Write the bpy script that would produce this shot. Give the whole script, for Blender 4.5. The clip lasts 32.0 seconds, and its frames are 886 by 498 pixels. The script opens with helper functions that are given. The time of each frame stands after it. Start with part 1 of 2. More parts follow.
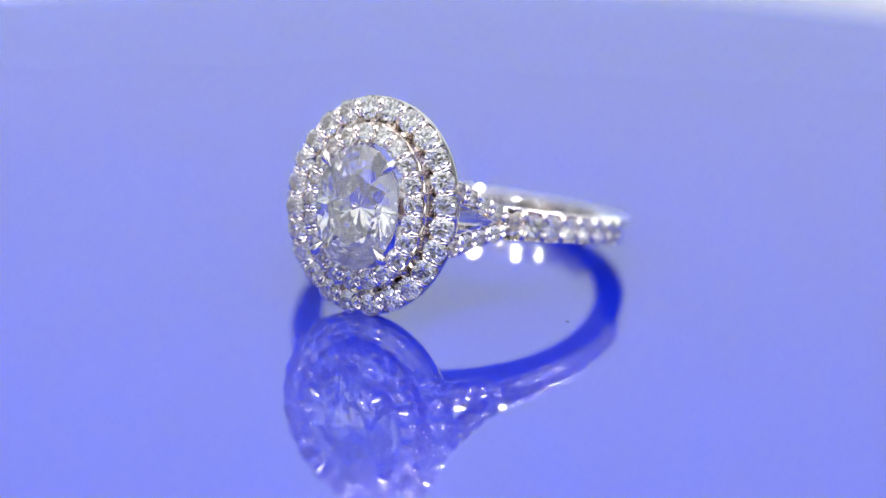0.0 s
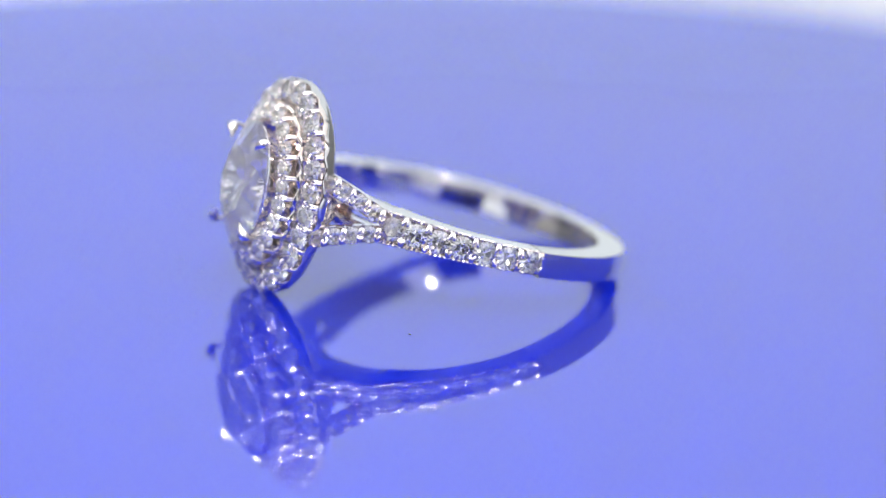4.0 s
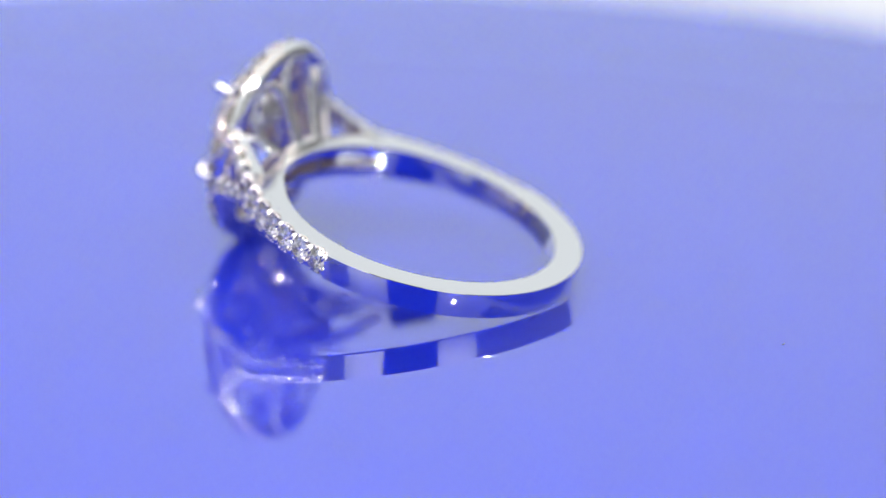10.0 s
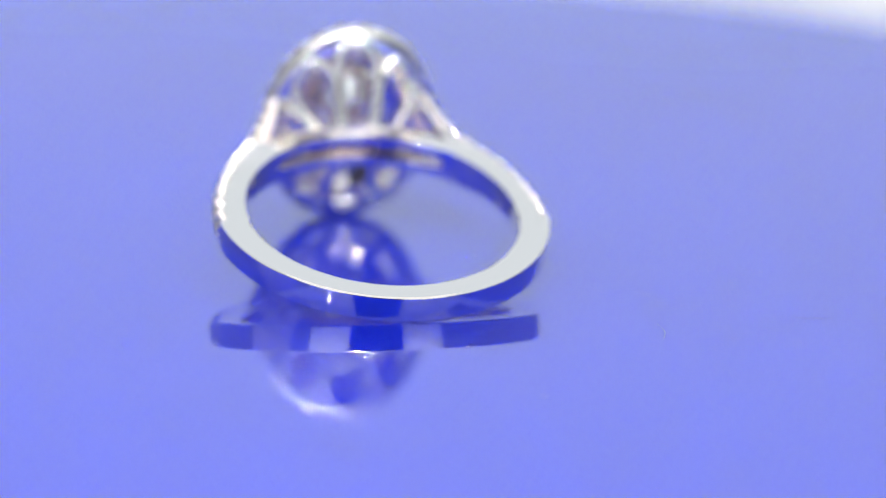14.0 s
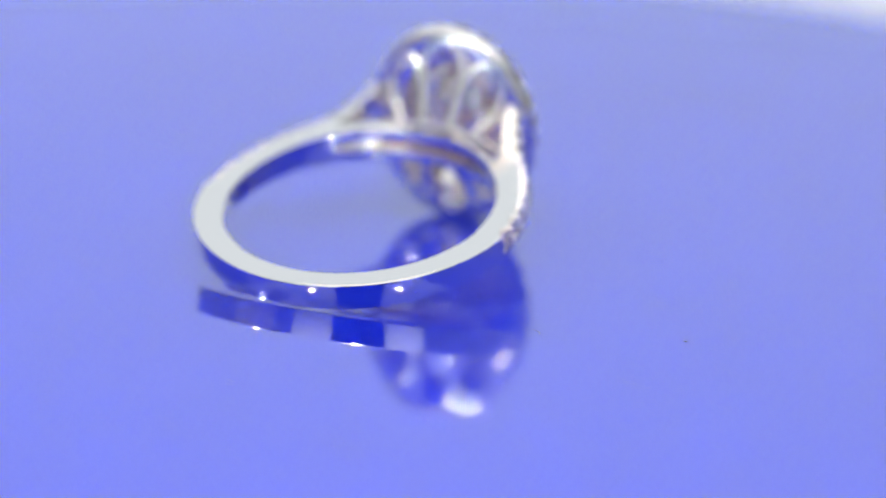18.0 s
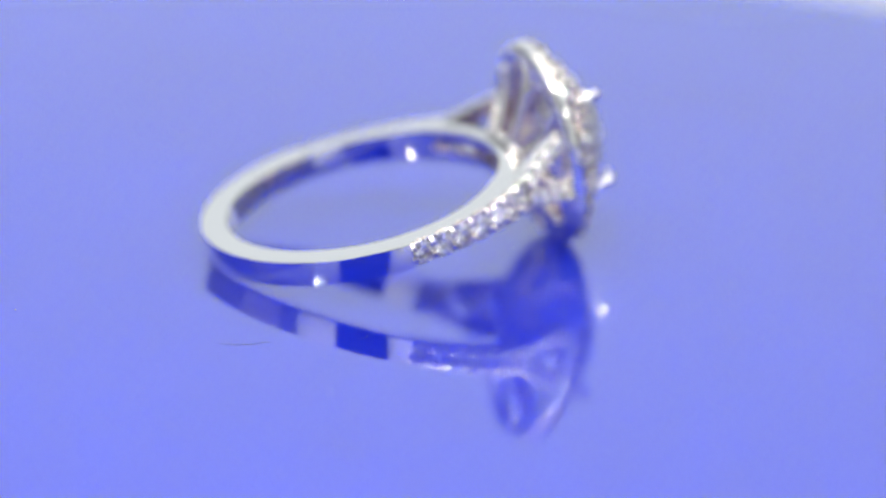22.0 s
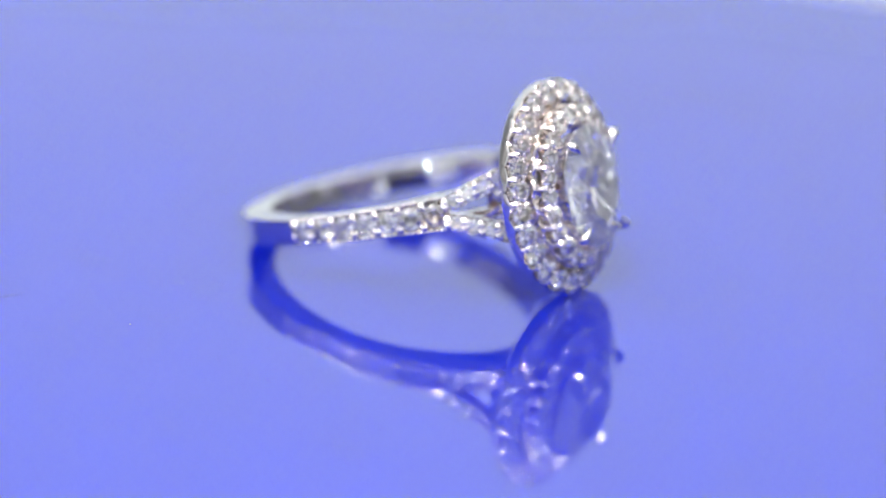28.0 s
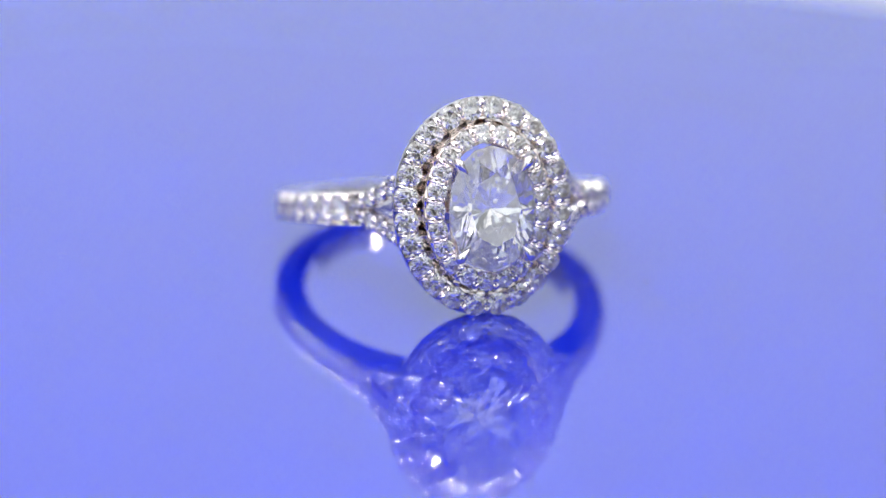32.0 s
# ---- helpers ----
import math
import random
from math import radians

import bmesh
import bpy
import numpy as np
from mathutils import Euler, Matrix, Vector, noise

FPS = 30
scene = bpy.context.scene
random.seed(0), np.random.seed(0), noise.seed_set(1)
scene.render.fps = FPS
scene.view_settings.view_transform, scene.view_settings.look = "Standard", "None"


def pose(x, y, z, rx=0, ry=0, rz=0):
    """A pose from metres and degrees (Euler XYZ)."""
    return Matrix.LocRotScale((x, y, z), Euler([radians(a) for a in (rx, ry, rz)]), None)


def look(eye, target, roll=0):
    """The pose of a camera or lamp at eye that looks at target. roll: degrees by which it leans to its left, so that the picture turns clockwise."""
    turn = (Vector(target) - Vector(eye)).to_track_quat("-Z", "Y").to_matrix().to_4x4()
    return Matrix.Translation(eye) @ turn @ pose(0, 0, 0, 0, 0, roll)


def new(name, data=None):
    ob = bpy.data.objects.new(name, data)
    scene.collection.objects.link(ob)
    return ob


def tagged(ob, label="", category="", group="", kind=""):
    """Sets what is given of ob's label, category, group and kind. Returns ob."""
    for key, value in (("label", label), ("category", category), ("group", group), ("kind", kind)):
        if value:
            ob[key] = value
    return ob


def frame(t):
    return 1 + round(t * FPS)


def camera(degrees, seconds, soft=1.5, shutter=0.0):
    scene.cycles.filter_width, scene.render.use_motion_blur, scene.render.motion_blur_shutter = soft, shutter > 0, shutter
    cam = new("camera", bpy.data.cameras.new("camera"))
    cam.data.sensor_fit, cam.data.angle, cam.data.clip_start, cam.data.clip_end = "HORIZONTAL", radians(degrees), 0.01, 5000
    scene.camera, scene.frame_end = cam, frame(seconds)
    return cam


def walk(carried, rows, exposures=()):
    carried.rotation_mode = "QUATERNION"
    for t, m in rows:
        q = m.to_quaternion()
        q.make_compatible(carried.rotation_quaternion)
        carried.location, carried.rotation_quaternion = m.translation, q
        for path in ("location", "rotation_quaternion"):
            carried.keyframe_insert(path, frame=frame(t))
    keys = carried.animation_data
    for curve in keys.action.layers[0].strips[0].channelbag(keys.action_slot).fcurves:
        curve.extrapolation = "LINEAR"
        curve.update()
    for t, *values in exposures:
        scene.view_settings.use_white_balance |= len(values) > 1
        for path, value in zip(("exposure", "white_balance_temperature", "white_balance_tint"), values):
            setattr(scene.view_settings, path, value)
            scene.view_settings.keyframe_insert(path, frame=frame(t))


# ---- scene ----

MM = 0.001

# ---- camera: a long macro lens on a stand, before a slowly turning plate ----
EYE = Vector((0.0, -0.344190, 0.106104))
AIM = Vector((0.005420, 0.956345, -0.292189))
cam = camera(8.487, 32.0, soft=1.25)
cam.data.dof.use_dof = True
cam.data.dof.focus_distance = 0.3475
cam.data.dof.aperture_fstop = 14.8
cam.data.dof.aperture_blades = 8
walk(cam, [(0.0, look(EYE, EYE + AIM, 1.887)), (32.0, look(EYE, EYE + AIM, 1.887))])

# light passes many times between the facets of the stones
scene.cycles.max_bounces, scene.cycles.glossy_bounces, scene.cycles.transmission_bounces = 24, 20, 20
scene.cycles.blur_glossy, scene.cycles.sample_clamp_indirect = 0.0, 300.0

# ---- light: a white studio all round, an added soft lamp overhead and small bright lamps ----
world = bpy.data.worlds.new("white_studio")
scene.world = world
world.use_nodes = True
world.node_tree.nodes["Background"].inputs["Color"].default_value = (0.895, 0.99, 1.07, 1)
world.node_tree.nodes["Background"].inputs["Strength"].default_value = 0.862


def around(azimuth, height, distance):
    """A place by its bearing from the camera's side, its elevation (degrees) and its distance from the plate's centre."""
    a, h = radians(azimuth), radians(height)
    return Vector((math.sin(a) * math.cos(h), -math.cos(a) * math.cos(h), math.sin(h))) * distance


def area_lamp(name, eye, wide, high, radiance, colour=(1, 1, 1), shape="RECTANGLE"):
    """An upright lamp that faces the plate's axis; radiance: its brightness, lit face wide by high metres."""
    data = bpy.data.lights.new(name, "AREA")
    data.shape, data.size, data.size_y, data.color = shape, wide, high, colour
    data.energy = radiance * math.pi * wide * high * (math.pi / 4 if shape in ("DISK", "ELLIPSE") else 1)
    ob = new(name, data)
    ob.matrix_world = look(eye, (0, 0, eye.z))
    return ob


WARM = (1, 0.965, 0.93)
# upright light panels either side of the camera and one low at the side
for azimuth, wide in ((-27.7, 0.165), (30.8, 0.135), (-75, 0.26)):
    eye = around(azimuth, 0, 0.45) + Vector((0, 0, 0.225))
    area_lamp("panel_lamp", eye, wide, 0.44, 0.21, WARM)


# broad soft lamp added unseen under the overhead panel to brighten the stones
overhead = area_lamp("stone_fill_lamp", Vector((0, -0.06, 0.57)), 1.00, 0.60, 0.8, WARM)
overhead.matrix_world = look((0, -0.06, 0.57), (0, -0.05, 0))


def spot_lamp(azimuth, height, light, radius):
    """A small bright spot trained on the plate's centre; light: what it sheds there."""
    eye = around(azimuth, height, 0.44)
    data = bpy.data.lights.new("spot_lamp", "SPOT")
    data.energy, data.color, data.shadow_soft_size = light * 4 * math.pi * 0.44 ** 2, WARM, radius
    data.spot_size, data.spot_blend = radians(50), 1.0
    ob = new("spot_lamp", data)
    ob.matrix_world = look(eye, (-0.042, -0.024, 0))


# small bright spots: the strongest over the camera, six weak ones added for sparkle
for azimuth, height, light, radius in ((-10, 54, 10.0, 0.009), (46, 60, 0.9, 0.005), (-62, 50, 0.9, 0.005), (30, 34, 0.4, 0.004), (-36, 38, 0.4, 0.004), (74, 46, 0.5, 0.004), (-86, 42, 0.5, 0.004)):
    spot_lamp(azimuth, height, light, radius)


# ---- materials ----
def material(name):
    m = bpy.data.materials.new(name)
    m.use_nodes = True
    nt = m.node_tree
    return m, nt, nt.nodes["Principled BSDF"]


def noise_node(nt, scale, detail=4.0, rough=0.55):
    co = nt.nodes.new("ShaderNodeTexCoord")
    n = nt.nodes.new("ShaderNodeTexNoise")
    n.inputs["Scale"].default_value, n.inputs["Detail"].default_value, n.inputs["Roughness"].default_value = scale, detail, rough
    nt.links.new(co.outputs["Object"], n.inputs["Vector"])
    return n


def ramp_node(nt, source, stops):
    r = nt.nodes.new("ShaderNodeValToRGB")
    while len(r.color_ramp.elements) < len(stops):
        r.color_ramp.elements.new(0.5)
    for e, (p, c) in zip(r.color_ramp.elements, stops):
        e.position, e.color = p, (*c, 1)
    nt.links.new(source, r.inputs["Fac"])
    return r


def bump_node(nt, height, strength, distance):
    b = nt.nodes.new("ShaderNodeBump")
    b.inputs["Strength"].default_value, b.inputs["Distance"].default_value = strength, distance
    nt.links.new(height, b.inputs["Height"])
    return b


def make_gold(name, colour, rough):
    m, nt, p = material(name)
    p.inputs["Base Color"].default_value = (*colour, 1)
    p.inputs["Metallic"].default_value = 1.0
    fine, broad = noise_node(nt, 2600.0, 3.0), noise_node(nt, 320.0, 3.0)
    r = ramp_node(nt, broad.outputs["Fac"], [(0.3, (rough * 0.6,) * 3), (0.75, (rough * 1.5,) * 3)])
    nt.links.new(r.outputs["Color"], p.inputs["Roughness"])
    nt.links.new(bump_node(nt, fine.outputs["Fac"], 0.012, 0.00002).outputs["Normal"], p.inputs["Normal"])
    return m


WHITE_GOLD = make_gold("polished_white_gold", (0.88, 0.84, 0.81), 0.05)
WARM_GOLD = make_gold("unplated_white_gold", (0.84, 0.77, 0.72), 0.07)
SLOT_BROWN = make_gold("slot_brown_gold", (0.60, 0.44, 0.37), 0.30)
CUP_GOLD = make_gold("bright_cup_gold", (0.92, 0.90, 0.90), 0.12)
BEAD_GOLD = make_gold("bright_white_gold", (0.89, 0.84, 0.81), 0.21)


def make_diamond(name, colour, diffuse_lift):
    """Clear stone; a share of white diffuse is mixed in to lift its brightness."""
    m, nt, p = material(name)
    nt.nodes.remove(p)
    g = nt.nodes.new("ShaderNodeBsdfGlass")
    g.inputs["Color"].default_value = (*colour, 1)
    g.inputs["Roughness"].default_value = 0.0
    g.inputs["IOR"].default_value = 2.417
    d = nt.nodes.new("ShaderNodeBsdfDiffuse")
    d.inputs["Color"].default_value = (0.9, 0.9, 0.9, 1)
    mix = nt.nodes.new("ShaderNodeMixShader")
    mix.inputs["Fac"].default_value = diffuse_lift
    nt.links.new(g.outputs["BSDF"], mix.inputs[1])
    nt.links.new(d.outputs["BSDF"], mix.inputs[2])
    nt.links.new(mix.outputs["Shader"], nt.nodes["Material Output"].inputs["Surface"])
    return m


DIAMOND = make_diamond("small_diamond", (1.0, 0.995, 0.99), 0.008)
CLEAR_DIAMOND = make_diamond("diamond", (1, 1, 1), 0.026)


def make_plate():
    m, nt, p = material("blue_glossy_acrylic")
    broad = noise_node(nt, 25.0, 3.0)
    c = ramp_node(nt, broad.outputs["Fac"], [(0.3, (0.0026, 0.0072, 0.230)), (0.7, (0.0029, 0.0077, 0.243))])
    nt.links.new(c.outputs["Color"], p.inputs["Base Color"])
    p.inputs["IOR"].default_value = 1.52
    p.inputs["Coat Weight"].default_value, p.inputs["Coat IOR"].default_value, p.inputs["Coat Roughness"].default_value = 0.7, 1.5, 0.002
    p.inputs["Subsurface Weight"].default_value = 1.0
    p.inputs["Subsurface Radius"].default_value = (1, 1, 1)
    p.inputs["Subsurface Scale"].default_value = 0.08
    fine = noise_node(nt, 900.0, 5.0)
    r = ramp_node(nt, fine.outputs["Fac"], [(0.35, (0.002,) * 3), (0.8, (0.006,) * 3)])
    nt.links.new(r.outputs["Color"], p.inputs["Roughness"])
    return m


PLATE_BLUE = make_plate()


def make_plain(name, colour, rough, scale):
    m, nt, p = material(name)
    n = noise_node(nt, scale, 6.0)
    c = ramp_node(nt, n.outputs["Fac"], [(0.3, tuple(v * 0.94 for v in colour)), (0.7, colour)])
    nt.links.new(c.outputs["Color"], p.inputs["Base Color"])
    p.inputs["Roughness"].default_value = rough
    nt.links.new(bump_node(nt, n.outputs["Fac"], 0.1, 0.0005).outputs["Normal"], p.inputs["Normal"])
    return m


WHITE_TOP = make_plain("white_laminate", (0.56, 0.57, 0.61), 0.5, 60.0)
WHITE_WALL = make_plain("white_paint", (0.80, 0.80, 0.80), 0.8, 12.0)
GREY_WALL = make_plain("grey_paint", (0.55, 0.55, 0.55), 0.8, 12.0)
SIDE_SCREEN = make_plain("grey_screen_paint", (0.32, 0.32, 0.32), 0.8, 12.0)
DARK_BOARD = make_plain("dark_grey_paint", (0.035, 0.035, 0.035), 0.8, 12.0)
WHITE_PLASTIC = make_plain("grey_plastic", (0.12, 0.12, 0.12), 0.4, 200.0)
DUST = make_plain("grey_dust", (0.012, 0.012, 0.018), 0.9, 4000.0)
LINT = make_plain("dark_lint", (0.003, 0.003, 0.006), 0.9, 4000.0)


# ---- mesh helpers ----
def mesh_of(name, bm, mat, sharp=32.0):
    bmesh.ops.recalc_face_normals(bm, faces=bm.faces[:])
    me = bpy.data.meshes.new(name)
    bm.to_mesh(me)
    bm.free()
    me.materials.append(mat)
    if sharp is None:
        me.shade_flat()
    else:
        me.shade_smooth()
        me.set_sharp_from_angle(angle=radians(sharp))
    return me


def part(name, data, parent, m=None, label=""):
    """One mesh object under a thing or a part, at the pose m in its space."""
    ob = new(name, data)
    ob.parent = parent
    if m is not None:
        ob.matrix_basis = m
    return tagged(ob, label)


def loft(sections, closed=False):
    """A skin over sections of equally many points; caps on the ends of an open one."""
    bm = bmesh.new()
    rows = [[bm.verts.new(Vector(q) * MM) for q in s] for s in sections]
    n = len(rows[0])
    pairs = list(zip(rows, rows[1:])) + ([(rows[-1], rows[0])] if closed else [])
    for a, b in pairs:
        for i in range(n):
            bm.faces.new((a[i], a[(i + 1) % n], b[(i + 1) % n], b[i]))
    if not closed:
        bm.faces.new(rows[0]), bm.faces.new(rows[-1])
    return bm


def rounded(a, b, c, d, cuts, steps=3):
    """The quad a b c d with corners rounded by the radii in cuts."""
    pts = [Vector(v) for v in (a, b, c, d)]
    out = []
    for i in range(4):
        p, q, r = pts[i - 1], pts[i], pts[(i + 1) % 4]
        u, v = (p - q).normalized() * cuts[i], (r - q).normalized() * cuts[i]
        for k in range(steps + 1):
            f = math.pi / 2 * k / steps
            out.append(q + u * (1 - math.sin(f)) + v * (1 - math.cos(f)))
    return out


def spline(points, u):
    """A Catmull-Rom curve through points, u from 0 to 1."""
    n = len(points) - 1
    s = min(max(u, 0.0), 1.0) * n
    i = min(int(s), n - 1)
    f = s - i
    p = [Vector(points[min(max(j, 0), n)]) for j in (i - 1, i, i + 1, i + 2)]
    if i == 0:
        p[0] = 2 * p[1] - p[2]
    if i == n - 1:
        p[3] = 2 * p[2] - p[1]
    return 0.5 * (2 * p[1] + (p[2] - p[0]) * f + (2 * p[0] - 5 * p[1] + 4 * p[2] - p[3]) * f * f + (3 * p[1] - p[0] - 3 * p[2] + p[3]) * f ** 3)


def tube(path, radii, sides=8, flat=1.0, square=1.0):
    """A round bar along path points (mm), flattened by flat across its second axis; square under 1: with flatter sides."""
    rows = []
    ring_of = [(math.cos(2 * math.pi * k / sides), math.sin(2 * math.pi * k / sides)) for k in range(sides)]
    ring_of = [(math.copysign(abs(c) ** square, c), math.copysign(abs(s) ** square, s)) for c, s in ring_of]
    up = Vector((0.31, 0.23, 0.92)).normalized()
    for i, q in enumerate(path):
        q = Vector(q)
        t = (Vector(path[min(i + 1, len(path) - 1)]) - Vector(path[max(i - 1, 0)])).normalized()
        a = t.cross(up).normalized()
        b = a.cross(t)
        r = radii[i] if isinstance(radii, list) else radii
        rows.append([q + a * r * c + b * r * flat * s for c, s in ring_of])
    return loft(rows)


def facing(normal, up=(0, 0, 1)):
    """A turn whose z axis points along normal."""
    z = Vector(normal).normalized()
    x = Vector(up).cross(z).normalized()
    y = z.cross(x)
    return Matrix((x, y, z)).transposed().to_4x4()


def brilliant(name, rx, ry, table=0.57, crown=0.33, pavilion=0.86, star=0.80, n=8, mat=None):
    """A brilliant cut with n main facets, girdle rx by ry (mm), table up along z."""
    bm = bmesh.new()

    def ring_at(count, r, z, off):
        return [bm.verts.new((rx * MM * r * math.cos(2 * math.pi * (k + off) / count), ry * MM * r * math.sin(2 * math.pi * (k + off) / count), z * rx * MM)) for k in range(count)]
    top, mid = ring_at(n, table, crown, 0), ring_at(n, star, crown * 0.50, 0.5)
    g1, g2 = ring_at(2 * n, 1.0, 0.025, 0), ring_at(2 * n, 1.0, -0.025, 0)
    low = ring_at(n, 0.30, -pavilion * 0.73, 0.5)
    for v in low:
        v.co *= random.uniform(0.94, 1.06)
    tip = bm.verts.new((0, 0, -pavilion * rx * MM))
    bm.faces.new(top)
    for k in range(n):
        e, e1, e2, k1 = 2 * k, (2 * k + 1) % (2 * n), (2 * k + 2) % (2 * n), (k + 1) % n
        bm.faces.new((top[k], mid[k], top[k1]))
        bm.faces.new((top[k], mid[k - 1], g1[e]))
        bm.faces.new((top[k], g1[e], mid[k]))
        bm.faces.new((mid[k], g1[e], g1[e1])), bm.faces.new((mid[k], g1[e1], g1[e2]))
        bm.faces.new((g1[e], g2[e], g2[e1], g1[e1])), bm.faces.new((g1[e1], g2[e1], g2[e2], g1[e2]))
        bm.faces.new((low[k], g2[e], g2[e1])), bm.faces.new((low[k], g2[e1], g2[e2]))
        bm.faces.new((tip, low[k - 1], g2[e])), bm.faces.new((tip, g2[e], low[k]))
    return mesh_of(name, bm, mat or DIAMOND, None)


def bead_mesh(name, r, stem, sides=12):
    """A round-headed pin: its head's centre at the origin, its stem reaching down along z."""
    bm = bmesh.new()
    rows = []
    for q, z in ((0.8, -stem), (1.0, -stem * 0.5), (1.0, 0.0), (0.94, 0.33), (0.77, 0.64), (0.42, 0.90)):
        z = z * r if z > 0 else z
        rows.append([bm.verts.new((r * q * MM * math.cos(2 * math.pi * k / sides), r * q * MM * math.sin(2 * math.pi * k / sides), z * MM)) for k in range(sides)])
    top = bm.verts.new((0, 0, r * MM))
    for a, b in zip(rows, rows[1:]):
        for k in range(sides):
            bm.faces.new((a[k], a[(k + 1) % sides], b[(k + 1) % sides], b[k]))
    for k in range(sides):
        bm.faces.new((rows[-1][k], rows[-1][(k + 1) % sides], top))
    return mesh_of(name, bm, BEAD_GOLD, 80.0)


# ---- the setting: table, floor, and unseen boards and screens that shape the light ----
def box(name, lo, hi, mat, bevel=0.0):
    bm = bmesh.new()
    bmesh.ops.create_cube(bm, size=1.0)
    for v in bm.verts:
        v.co = Vector([(a + b) / 2 + c * (b - a) for a, b, c in zip(lo, hi, v.co)])
    if bevel:
        bmesh.ops.bevel(bm, geom=bm.edges[:], offset=bevel, segments=2, profile=0.5, affect="EDGES")
    return new(name, mesh_of(name, bm, mat))


tagged(box("table", (-0.61, -0.61, -0.75), (0.61, 0.9, -0.022), WHITE_TOP, 0.004), "plain pale grey studio bench under the turning display plate", "table", kind="structure")
# dark board out of view, mirrored in place of the camera and operator
tagged(box("dark_board", (-0.205, -0.72, -0.75), (0.205, -0.62, 0.78), DARK_BOARD), "unseen dark grey board standing in for the camera and operator", "wall", kind="structure")
# unseen side screens added to darken the surroundings mirrored in the metal
tagged(box("screen_east", (0.62, -0.619, -0.75), (0.72, 0.80, 0.46), SIDE_SCREEN), "added grey screen, unseen, that darkens the sides in reflections", "wall", kind="structure")
tagged(box("screen_west", (-0.72, -0.619, -0.75), (-0.62, 0.80, 0.46), SIDE_SCREEN), "added grey screen, unseen, that darkens the sides in reflections", "wall", kind="structure")
# overhead panel out of view, added to cut the background's light from above
tagged(box("ceiling", (-0.72, -0.36, 0.602), (0.72, 0.25, 0.64), WHITE_WALL), "added white panel overhead, unseen, that holds back light from above", "ceiling", kind="structure")
tagged(box("floor", (-3, -3, -0.85), (3, 3, -0.75), GREY_WALL), "plain pale grey studio floor", "floor", kind="structure")

# ---- the turning plate ----
PLATE_TILT = Vector((-0.00581, 0.00039, 1.0)).normalized().rotation_difference(Vector((0, 0, 1))).inverted().to_matrix().to_4x4()


def disc(name, r, z0, z1, mat, cut=0.0004, steps=160):
    rows = []
    for k in range(steps):
        a = 2 * math.pi * k / steps
        c, s = math.cos(a), math.sin(a)
        rows.append([(q * c / MM, q * s / MM, z / MM) for q, z in ((r - cut, z0), (r, z0 + cut), (r, z1 - cut), (r - cut, z1))])
    bm = bmesh.new()
    vs = [[bm.verts.new(Vector(q) * MM) for q in row] for row in rows]
    for a, b in zip(vs, vs[1:] + vs[:1]):
        for i in range(3):
            bm.faces.new((a[i], a[i + 1], b[i + 1], b[i]))
    bm.faces.new([v[0] for v in vs]), bm.faces.new([v[3] for v in vs])
    return mesh_of(name, bm, mat)


turntable = tagged(new("turntable"), "round glossy blue acrylic plate turning on a low grey base", "turntable")
PLATE_CENTRE = Matrix.Translation((0.0022, 0.00204, 0))  # the plate sits a little off its axis
part("plate", disc("plate", 0.0724, -0.009, 0.0, PLATE_BLUE), turntable, PLATE_TILT @ PLATE_CENTRE, "glossy blue acrylic disc")
part("base", disc("base", 0.055, -0.0225, -0.0095, WHITE_PLASTIC), turntable, None, "low grey plastic base")

# ---- the ring: finger axis z, head towards -y, in mm ----
ring = tagged(new("engagement_ring"), "white gold ring, oval diamond in double halo, lying on its side", "ring")
HEAD = Matrix.Translation(Vector((-0.038, -15.94, -0.03)) * MM) @ Matrix.Rotation(radians(2.75), 4, "Z") @ Matrix.Rotation(radians(2.66), 4, "X") @ Matrix.Translation(Vector((0, 15.94, 0)) * MM)
MID = Vector((0.0, -0.86))
R_OUT = (10.06, 9.98)
HOLE = (8.22, 8.40)
SHOULDER = [(10.02, -0.03, 0), (9.86, -2.2, 0), (9.25, -4.6, 0), (8.15, -7.0, 0), (6.6, -9.3, 0), (5.65, -11.0, 0), (4.95, -12.75, 0)]
U_FORK = 0.66


def rim(inset, a):
    """A point of the band's outer line, or inset mm inside it."""
    return Vector((MID.x + (R_OUT[0] - inset) * math.cos(a), MID.y + (R_OUT[1] - inset) * math.sin(a), 0))


def hole(a, out=0.0):
    """A point of the finger hole's oval, or out mm beyond it."""
    return Vector((MID.x + (HOLE[0] + out) * math.cos(a), MID.y + (HOLE[1] + out) * math.sin(a), 0))


def lift(p, z):
    return Vector((p.x, p.y, z))


def half_width(u):
    return 0.73 + 0.30 * (min(u, U_FORK) / U_FORK) ** 1.5


def arm_band(u):
    """The lower and upper z of the upper arm beyond the fork."""
    f = (u - U_FORK) / (1 - U_FORK)
    f = max(f, 0)
    return 0.02 + 1.15 * f, 1.03 + 1.45 * f


def outward(u):
    t = spline(SHOULDER, u + 0.01) - spline(SHOULDER, u - 0.01)
    return Vector((-t.y, t.x, 0)).normalized() * (1 if -t.y > 0 else -1)


def flip(sections):
    return [[Vector((-q.x, q.y, q.z)) for q in s] for s in sections]


A_CORNER = 0.0833
CROWN = 0.03
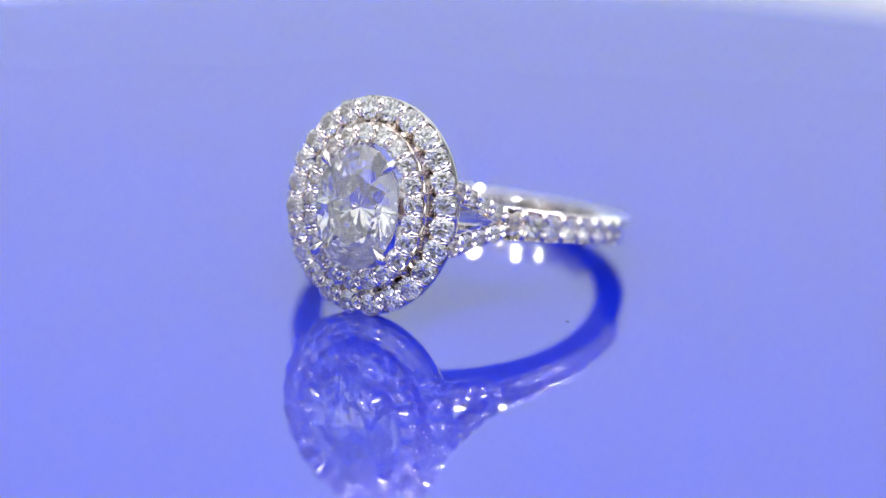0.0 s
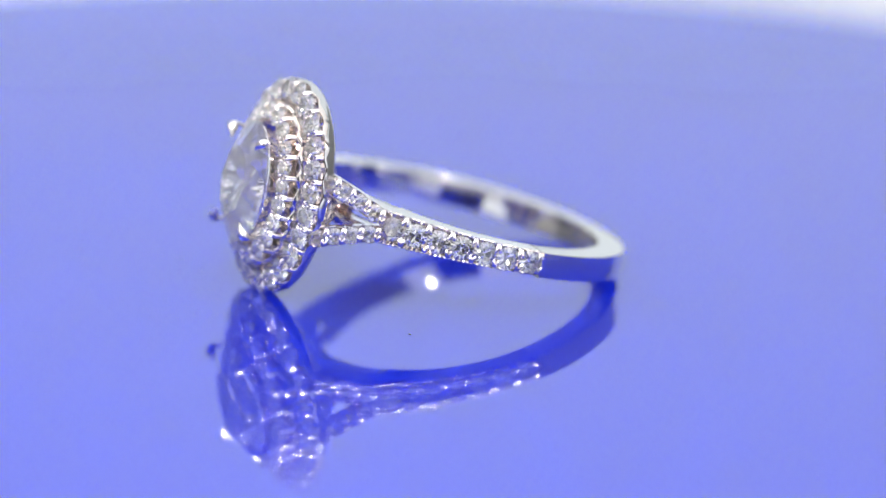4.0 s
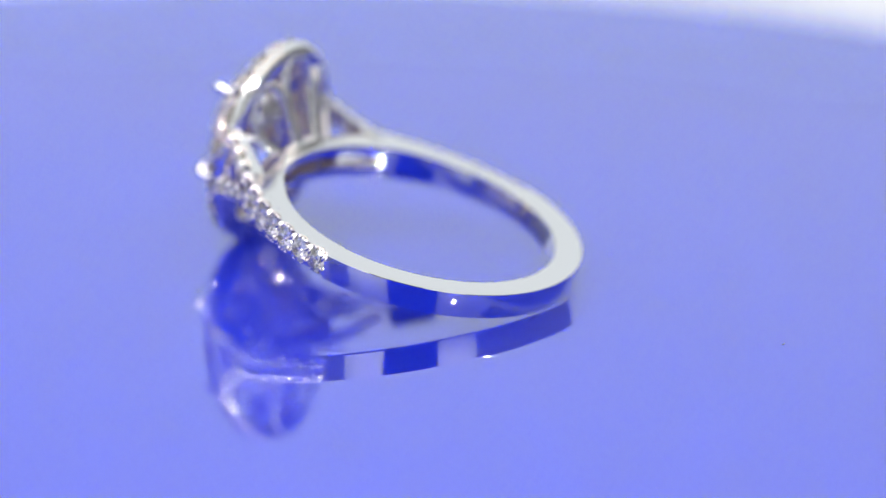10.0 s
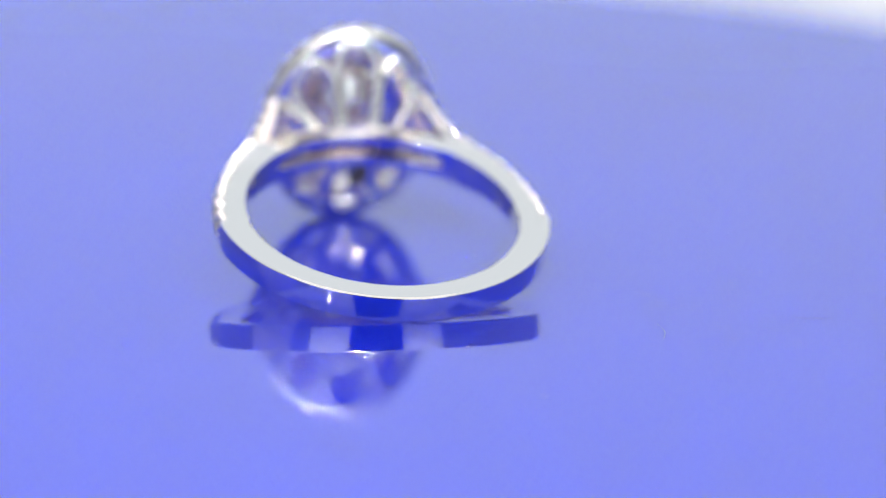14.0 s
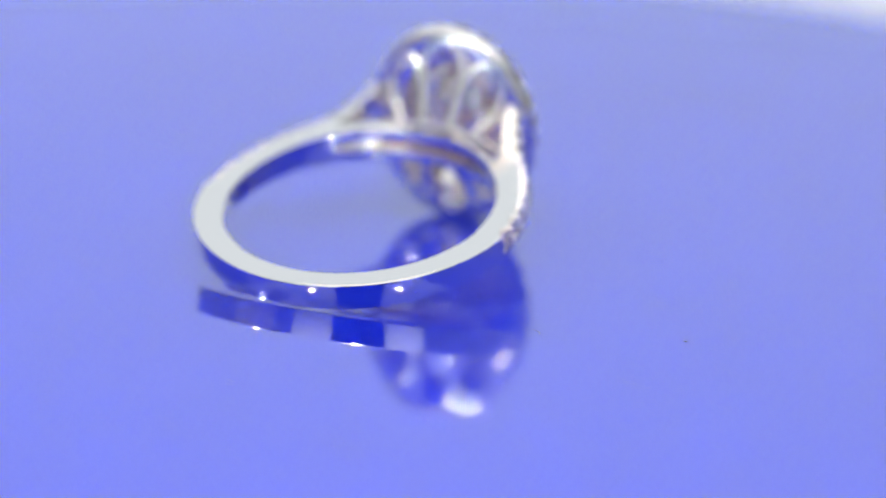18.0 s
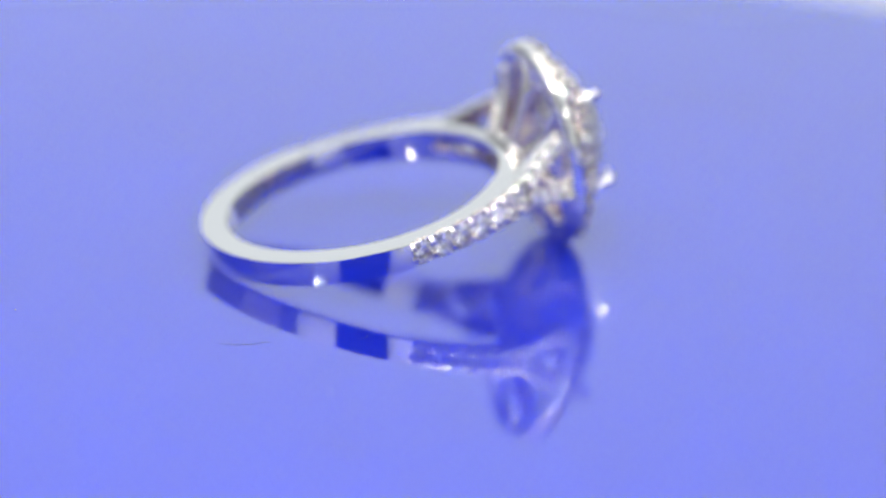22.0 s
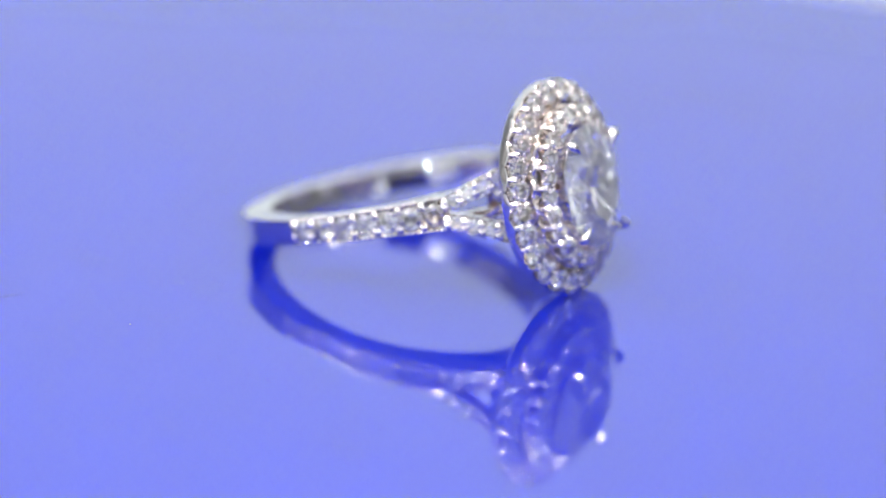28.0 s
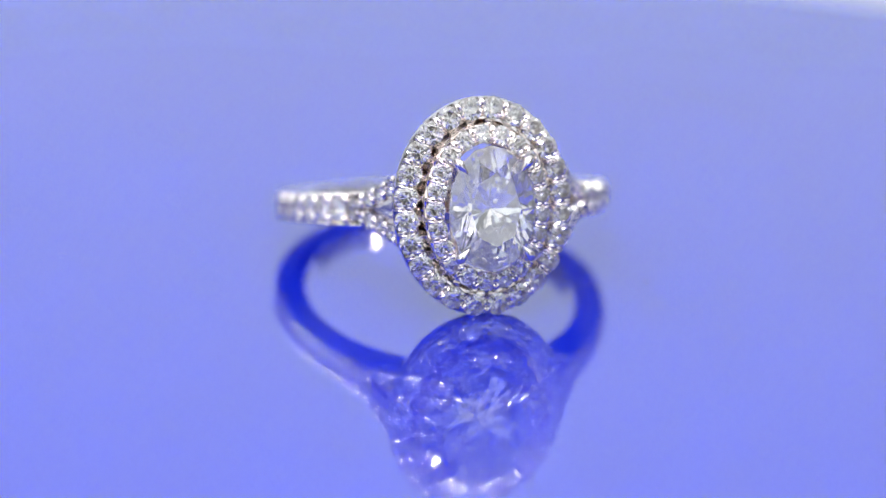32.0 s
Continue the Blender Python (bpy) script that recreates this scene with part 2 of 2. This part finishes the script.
# plain polished back of the shank
rows = []
for k in range(73):
    a = A_CORNER + (math.pi - 2 * A_CORNER) * k / 72
    back = math.sin(a)
    o = [rim(q, a) for q in (0.17, 0.015, 0.0)]
    high = [lift(q, z) for q, z in zip(o, (0.75, 0.715, 0.69))]
    deep = 0.04 + 0.06 * back ** 0.7
    low = [lift(q, -z - deep) for q, z in zip(o, (0.75, 0.715, 0.69))]
    inner = [lift(hole(a, q), z) for q, z in ((0.15, 0.75), (0.10, 0.743), (0.055, 0.722), (0.022, 0.69), (0.004, 0.645), (0.0, 0.60))]
    # both walls are faintly crowned
    swell = [(w, CROWN * (1 - w * w)) for w in (-0.75, -0.5, -0.25, 0, 0.25, 0.5, 0.75)]
    wall = [lift(rim(-c, a), w * (0.69 + deep / 2) - deep / 2) for w, c in swell]
    bore = [lift(hole(a, -c), -w * (0.60 + deep / 2) - deep / 2) for w, c in swell]
    rows.append(low + wall + high[::-1] + inner + bore + [lift(q, -q.z - deep) for q in inner[::-1]])
part("shank", mesh_of("shank", loft(rows), WHITE_GOLD, 12), ring, None, "plain polished white gold band")

# shoulders: from the plain band to the fork, then two arms up to the halo and two rails round the finger hole
FLOOR_D = 0.74
MAIN_STONES, ARM_STONES = 7, 4


def channel(i0, i1, n, p, z0, z1, dip, wall=0.13):
    """A section whose outer side is a channel for stones: inner edge at z i0 to i1, p on the outer line, n outwards."""
    inner, edge, bed = p[0], p[1] - n * (0.20 + 0.26 * dip), p[1] - n * FLOOR_D
    seam = p[1] - n * 0.50
    return [lift(inner, i0), lift(seam, z0), lift(edge - n * 0.06, z0), lift(edge, z0 + 0.03), lift(edge, z0 + wall), lift(bed, z0 + wall + 0.03),
            lift(bed, z1 - wall - 0.03), lift(edge, z1 - wall), lift(edge, z1 - 0.03), lift(edge - n * 0.06, z1), lift(seam, z1), lift(inner, i1)]


def shoulder_sections():
    rows = []
    for k in range(10 * MAIN_STONES + 1):
        u = at_length(TABLE, S_FORK * k / (10 * MAIN_STONES))
        dip = math.sin(math.pi * k / 10) ** 2
        o = spline(SHOULDER, u)
        i = hole(math.atan2(o.y - MID.y, o.x - MID.x))
        w = half_width(u)
        wi = 0.73 + 0.28 * (u / U_FORK) ** 2
        n = outward(u)
        crowned = [lift(i - n * CROWN * (1 - q * q), wi * q) for q in (0.75, 0.5, 0.25, 0, -0.25, -0.5, -0.75)]
        rows.append(channel(-wi, wi, n, (i, o), -w, w, dip) + crowned)
    return rows


def arm_sections(sign):
    rows = []
    for k in range(-1, 10 * ARM_STONES + 1):
        u = at_length(TABLE, S_FORK + (TABLE[-1] - S_FORK) * k / (10 * ARM_STONES))
        dip = math.sin(math.pi * k / 10) ** 2
        n = outward(u)
        o = spline(SHOULDER, u)
        i = o - n * (1.20 - 0.50 * k / (10 * ARM_STONES))
        z0, z1 = arm_band(u)
        if sign < 0:
            z0, z1 = -z1, -z0
        rows.append(channel(z0, z1, n, (i, o), z0, z1, dip, 0.10))
    return rows


def rail_sections(sign):
    rows = []
    o = spline(SHOULDER, U_FORK)
    a0 = math.atan2(o.y - MID.y, o.x - MID.x)
    for k in range(29):
        a = a0 + 0.06 + (-math.pi - 2 * a0 - 0.12) * k / 28
        f = abs(k / 14 - 1)
        thick = 1.35 + 0.85 * f ** 4
        z0, z1 = 0.35 * (1 - f ** 6) + 0.02, 1.025 - 0.05 * max(0.0, f - 0.75) * 4
        z0, z1 = (z0, z1) if sign > 0 else (-z1, -z0)
        i, q = hole(a), hole(a, thick)
        rows.append(rounded(lift(i, z0), lift(q, z0), lift(q, z1), lift(i, z1), (0.06, 0.06, 0.12 - 0.07 * f, 0.12)))
    return rows


for sign in (1, -1):
    part("rail", mesh_of("rail", loft(rail_sections(sign)), WHITE_GOLD, 30), ring, None, "polished rail under the open gallery")

# added strip between the rails below the gallery, coloured as the slot's brown shade
rows = []
for k in range(33):
    a = -math.pi / 2 + 0.32 * (k / 16 - 1)
    z = 0.62 - 0.25 * abs(k / 16 - 1) ** 3
    rows.append(rounded(lift(hole(a, 0.42), -z), lift(hole(a, 0.85), -z), lift(hole(a, 0.85), z), lift(hole(a, 0.42), z), (0.05,) * 4, 2))
part("slot_strip", mesh_of("slot_strip", loft(rows), SLOT_BROWN, 30), ring, None, "added strip in the brown shade of the slot between the rails")

STONE_MESH = {}


def stone(d):
    if d not in STONE_MESH:
        STONE_MESH[d] = brilliant("diamond", d / 2, d / 2)
    return STONE_MESH[d]


BEAD = bead_mesh("bead", 0.13, 0.60, 9)


def claw_mesh(name, foot):
    """A cut claw: rises up a wall at +x from foot mm below, bends over and tapers to a point at -x."""
    path = [(0.30, 0, -foot), (0.29, 0, -0.22), (0.22, 0, 0.0), (0.10, 0, 0.07), (-0.08, 0, 0.10), (-0.22, 0, 0.05)]
    return mesh_of(name, tube(path, [0.14, 0.125, 0.105, 0.09, 0.105, 0.03], 8), BEAD_GOLD, 70)


CLAW, TALL_CLAW = claw_mesh("claw", 0.70), claw_mesh("claw", 1.15)


def put_stone(parent, place, normal, d, spin):
    m = Matrix.Translation(place * MM) @ facing(normal) @ Matrix.Rotation(spin, 4, "Z")
    part("diamond", stone(d), parent, m)


def put_bead(parent, place, normal, size=1.0):
    m = Matrix.Translation(place * MM) @ facing(normal) @ Matrix.Scale(size, 4)
    part("bead", BEAD, parent, m)


def put_claws(parent, place, normal, out, along, gap, splay=0.3, tall=False, size=1.0):
    """A pair of claws side by side at place, their walls towards out, points turned apart by splay."""
    z = Vector(normal).normalized()
    for e in (-1, 1):
        x = (Vector(out).normalized() - along * e * splay)
        x = (x - z * x.dot(z)).normalized()
        turn = Matrix((x, z.cross(x), z)).transposed().to_4x4()
        part("claw", TALL_CLAW if tall else CLAW, parent, Matrix.Translation((place + along * e * gap) * MM) @ turn @ Matrix.Scale(size, 4))


def length_table(curve, n=200):
    pts = [curve(k / n) for k in range(n + 1)]
    s = [0.0]
    for a, b in zip(pts, pts[1:]):
        s.append(s[-1] + (b - a).length)
    return s


def at_length(table, x):
    n = len(table) - 1
    for k in range(n):
        if table[k + 1] >= x:
            return (k + (x - table[k]) / (table[k + 1] - table[k])) / n
    return 1.0


TABLE = length_table(lambda u: spline(SHOULDER, u))
S_FORK = TABLE[int(U_FORK * 200)]
for side in (1, -1):
    sec = shoulder_sections() if side > 0 else flip(shoulder_sections())
    sh = part("shoulder", mesh_of("shoulder", loft(sec), WHITE_GOLD, 30), ring, None, "split shoulder set with small round diamonds")
    mirror = Vector((side, 1, 1))
    count = MAIN_STONES
    pitch = S_FORK / count
    for k in range(count):
        u = at_length(TABLE, pitch * (k + 0.5))
        n = outward(u)
        put_stone(sh, (spline(SHOULDER, u) - n * 0.08) * mirror, n * mirror, 1.42, random.random() * 0.7)
        v = at_length(TABLE, pitch * k + (0.14 if k == 0 else 0))
        q, n = spline(SHOULDER, v) - outward(v) * 0.10, outward(v)
        along = (spline(SHOULDER, v + 0.01) - spline(SHOULDER, v - 0.01)).normalized()
        for z in (-1, 1):
            put_claws(sh, lift(q, z * (half_width(v) - 0.42)) * mirror, n * mirror, (0, 0, z), along * mirror, 0.125)
            for dx in (0.42, 0.72, 1.02):
                v2 = at_length(TABLE, pitch * k + dx)
                p2 = spline(SHOULDER, v2) - outward(v2) * 0.17
                put_bead(sh, lift(p2, z * (half_width(v2) - 0.06)) * mirror, outward(v2) * mirror + Vector((0, 0, z * 0.35)), 0.85)
    for up in (1, -1):
        sec = arm_sections(up) if side > 0 else flip(arm_sections(up))
        arm = part("arm", mesh_of("arm", loft(sec), WHITE_GOLD, 30), ring, None, "forked arm set with small round diamonds")
        count = ARM_STONES
        pitch = (TABLE[-1] - S_FORK) / count
        for k in range(count):
            u = at_length(TABLE, S_FORK + pitch * (k + 0.5))
            z0, z1 = arm_band(u)
            n = outward(u)
            put_stone(arm, lift(spline(SHOULDER, u) - n * 0.08, up * (z0 + z1) / 2) * mirror, n * mirror, 1.06, random.random() * 0.7)
            v = at_length(TABLE, S_FORK + pitch * k)
            z0, z1 = arm_band(v)
            q = spline(SHOULDER, v) - outward(v) * 0.08
            along = (spline(SHOULDER, v + 0.01) - spline(SHOULDER, v - 0.01)).normalized()
            for z, way in ((z0 + 0.36, -1), (z1 - 0.36, 1)):
                put_claws(arm, lift(q, up * z) * mirror, outward(v) * mirror, (0, 0, up * way), along * mirror, 0.115, size=0.9)


# ---- the head ----
def oval(rx, rz, a, y):
    return Vector((rx * math.cos(a), y, rz * math.sin(a)))


def oval_band(profile, steps=96):
    """A closed ring round the oval; profile: (rx, rz, y) of each corner."""
    return loft([[oval(rx, rz, 2 * math.pi * k / steps, y) for rx, rz, y in profile] for k in range(steps)], closed=True)


OUTER, INNER = (4.74, 5.82, 24), (3.22, 4.38, 21)


def scalloped_band(rx, rz, count, profile):
    """An oval ring whose walls dip at each of count stones; profile(dip) gives its (rx, rz, y) corners."""
    pts = length_table(lambda u: oval(rx, rz, 2 * math.pi * u, 0), 400)
    rows = []
    for k in range(count * 8):
        a = 2 * math.pi * at_length(pts, pts[-1] * k / (count * 8))
        dip = math.sin(math.pi * k / 8) ** 2
        rows.append([oval(px, pz, a, y) for px, pz, y in profile(dip)])
    return loft(rows, closed=True)


def around_row(row, corners):
    """Corners given as mm outside the row of stones and y, as (rx, rz, y)."""
    return [(row[0] + d, row[1] + d, y) for d, y in corners]


outer_halo = part("outer_halo", mesh_of("outer_halo", scalloped_band(*OUTER, lambda d: around_row(OUTER, [
    (-0.80, -12.16), (-0.60, -11.97), (-0.25, -11.90), (0.15, -11.95), (0.44, -12.10), (0.56, -12.26), (0.62, -12.84 + 0.16 * d), (0.58, -12.92 + 0.18 * d), (0.50, -12.95 + 0.20 * d),
    (0.44, -12.73 + 0.08 * d), (-0.42, -12.68), (-0.46, -12.84 + 0.14 * d), (-0.54, -12.84 + 0.14 * d), (-0.58, -12.68), (-1.2, -12.66), (-1.2, -12.55)])),
    WHITE_GOLD, 40), ring, HEAD, "outer oval halo of round diamonds")
inner_halo = part("inner_halo", mesh_of("inner_halo", scalloped_band(*INNER, lambda d: around_row(INNER, [
    (0.10, -12.60), (0.74, -12.75), (0.64 - 0.10 * d, -13.1), (0.60 - 0.10 * d, -13.4), (0.54 - 0.06 * d, -13.74 + 0.26 * d), (0.49 - 0.06 * d, -13.82 + 0.28 * d), (0.42 - 0.04 * d, -13.84 + 0.28 * d),
    (0.34, -13.66 + 0.14 * d), (-0.40, -13.68), (-0.46, -14.30 + 0.2 * d), (-0.56, -14.30 + 0.2 * d), (-0.60, -14.1), (-0.70, -13.1)])),
    WARM_GOLD, 40), ring, HEAD, "inner oval halo of round diamonds, raised above the outer one")


def set_halo(parent, rx, rz, reach, y, count, d, lean, size, tall):
    pts = length_table(lambda u: oval(rx, rz, 2 * math.pi * u, y), 400)
    for k in range(count):
        a = 2 * math.pi * at_length(pts, pts[-1] * (k + 0.5) / count)
        b = 2 * math.pi * at_length(pts, pts[-1] * k / count)
        n = lambda ang: (Vector((0, -1, 0)) + lean * Vector((math.cos(ang) / rx, 0, math.sin(ang) / rz)).normalized())
        put_stone(parent, oval(rx, rz, a, y), n(a), d, random.random() * 0.7)
        side = Vector((math.cos(b) / rx, 0, math.sin(b) / rz)).normalized()
        along = Vector((-rx * math.sin(b), 0, rz * math.cos(b))).normalized()
        for s in (-1, 1):
            place = oval(rx, rz, b, y) + side * s * reach + Vector((0, s * lean * reach, 0))
            put_claws(parent, place, (0, -1, 0), side * s, along, 0.12, 0.3, tall and s > 0, size)
            for e in (-1, 1):
                rest = oval(rx, rz, b, y) + side * s * reach * 0.16 + Vector((0, 0.02, 0)) + along * e * 0.07
                put_bead(parent, rest, n(b), 0.7)


set_halo(outer_halo, OUTER[0], OUTER[1], 0.21, -13.32, OUTER[2], 1.43, 0.34, 0.88, False)
set_halo(inner_halo, INNER[0], INNER[1], 0.19, -14.42, INNER[2], 1.17, 0.34, 0.82, True)

# seat closed behind by an added cup that throws light back through the stone
centre = part("centre_setting", mesh_of("centre_setting", oval_band([
    (0.02, 0.03, -12.40), (1.0, 1.5, -12.45), (1.9, 2.75, -13.1), (2.35, 3.35, -14.3), (2.5, 3.55, -15.1), (2.42, 3.47, -15.1), (2.28, 3.28, -14.3), (1.82, 2.65, -13.2), (0.95, 1.4, -12.6), (0.02, 0.03, -12.52)]), CUP_GOLD, 60), ring, HEAD, "oval seat of the centre stone, with an added reflecting cup")
part("centre_diamond", brilliant("centre_diamond", 2.62, 3.72, 0.58, 0.34, 0.94, 0.80, 8, CLEAR_DIAMOND), centre,
     Matrix.Translation(Vector((0, -15.12, 0)) * MM) @ facing((0, -1, 0)), "large oval brilliant-cut diamond")
for sx in (-1, 1):
    for sz in (-1, 1):
        path = [(sx * 1.75, -12.6, sz * 2.35), (sx * 1.88, -14.0, sz * 2.48), (sx * 2.18, -15.0, sz * 2.86), (sx * 2.22, -15.36, sz * 2.92), (sx * 2.12, -15.62, sz * 2.80), (sx * 1.92, -15.76, sz * 2.56), (sx * 1.62, -15.82, sz * 2.20)]
        fine = [spline(path, k / 14) for k in range(15)]
        part("prong", mesh_of("prong", tube(fine, [0.12] * 7 + [0.18, 0.25, 0.30, 0.31, 0.28, 0.21, 0.12, 0.03], 10), BEAD_GOLD, 60), centre, None, "polished claw prong")

# open gallery behind the halo: a small oval base and flaring loops
gallery = part("gallery", mesh_of("gallery", oval_band([(2.2, 0.75, -9.75), (2.7, 1.12, -9.75), (2.85, 1.22, -10.0), (2.75, 1.16, -10.5), (2.2, 0.75, -10.5)]), WHITE_GOLD, 40), ring, HEAD, "open basket of flaring loops behind the halo")
for k in range(8):
    a0 = k * math.pi / 4
    path = []
    for j in range(25):
        s = j / 24
        h = math.sin(math.pi * s) ** 0.8
        a = a0 + 0.36 * math.cos(math.pi * s) * (1 + 0.35 * math.sin(math.pi * s))
        q = oval(2.45 + 2.1 * h ** 1.1, 1.0 + 4.75 * h ** 1.1, a, -10.1 - 2.05 * h)
        path.append(q)
    part("gallery_loop", mesh_of("gallery_loop", tube(path, 0.34, 14, 0.85), WHITE_GOLD, 60), gallery)

# ---- dust and lint on the plate ----
MOTES = []


def mote(name, label, x, y, length, width, bend, mat, turn):
    path = [(length * (s - 0.5), bend * math.sin(math.pi * s), width * 0.6) for s in (0, 0.2, 0.4, 0.6, 0.8, 1)]
    ob = new(name, mesh_of(name, tube(path, [width * q for q in (0.2, 0.8, 1.0, 0.9, 0.7, 0.15)], 6, 0.6), mat, 60))
    tagged(ob, label, name.split("_")[0], "dust on the plate")
    MOTES.append((ob, PLATE_TILT @ Matrix.Translation(Vector((x, y, 0)) * MM) @ Matrix.Rotation(radians(turn), 4, "Z")))


mote("dust_speck", "tiny dark speck of dust on the blue plate", 14.4, -1.0, 0.26, 0.055, 0.05, LINT, 30)
mote("lint_hair", "short thin dark hair on the blue plate", -14.35, 3.15, 1.0, 0.016, 0.25, LINT, 160)
mote("lint_hair", "long thin dark hair on the blue plate", -16.0, 10.1, 3.2, 0.015, 0.3, LINT, 100)
mote("lint_hair", "long thin dark hair on the blue plate", -24.6, 5.1, 2.4, 0.013, 0.2, LINT, 5)
mote("dust_speck", "tiny grey speck of dust on the blue plate", -20.8, -2.8, 0.25, 0.03, 0.06, DUST, 60)
mote("dust_speck", "tiny pale speck of dust on the blue plate", -10.6, 23.4, 0.3, 0.035, 0.04, DUST, 20)

# ---- what moves: the plate turns clockwise with the ring and the dust on it ----
RING_REST = Matrix(((0.941664, -0.322973, -0.094644, 0.001210), (0.336294, 0.914042, 0.226789, 0.003561), (0.013262, -0.245387, 0.969335, 0.003100), (0, 0, 0, 1)))


def turn_at(t):
    u = t / 32
    return -0.80024 - 5.608317 * u - 0.034493 * u * (1 - u) + 0.127286 * u * (1 - u) * (1 - 2 * u)


def motions():
    times = [k * 0.5 for k in range(65)]
    spin = [(t, Matrix.Rotation(turn_at(t), 4, "Z")) for t in times]
    walk(turntable, spin)
    walk(ring, [(t, m @ RING_REST) for t, m in spin])
    for ob, rest in MOTES:
        walk(ob, [(t, m @ rest) for t, m in spin])


motions()
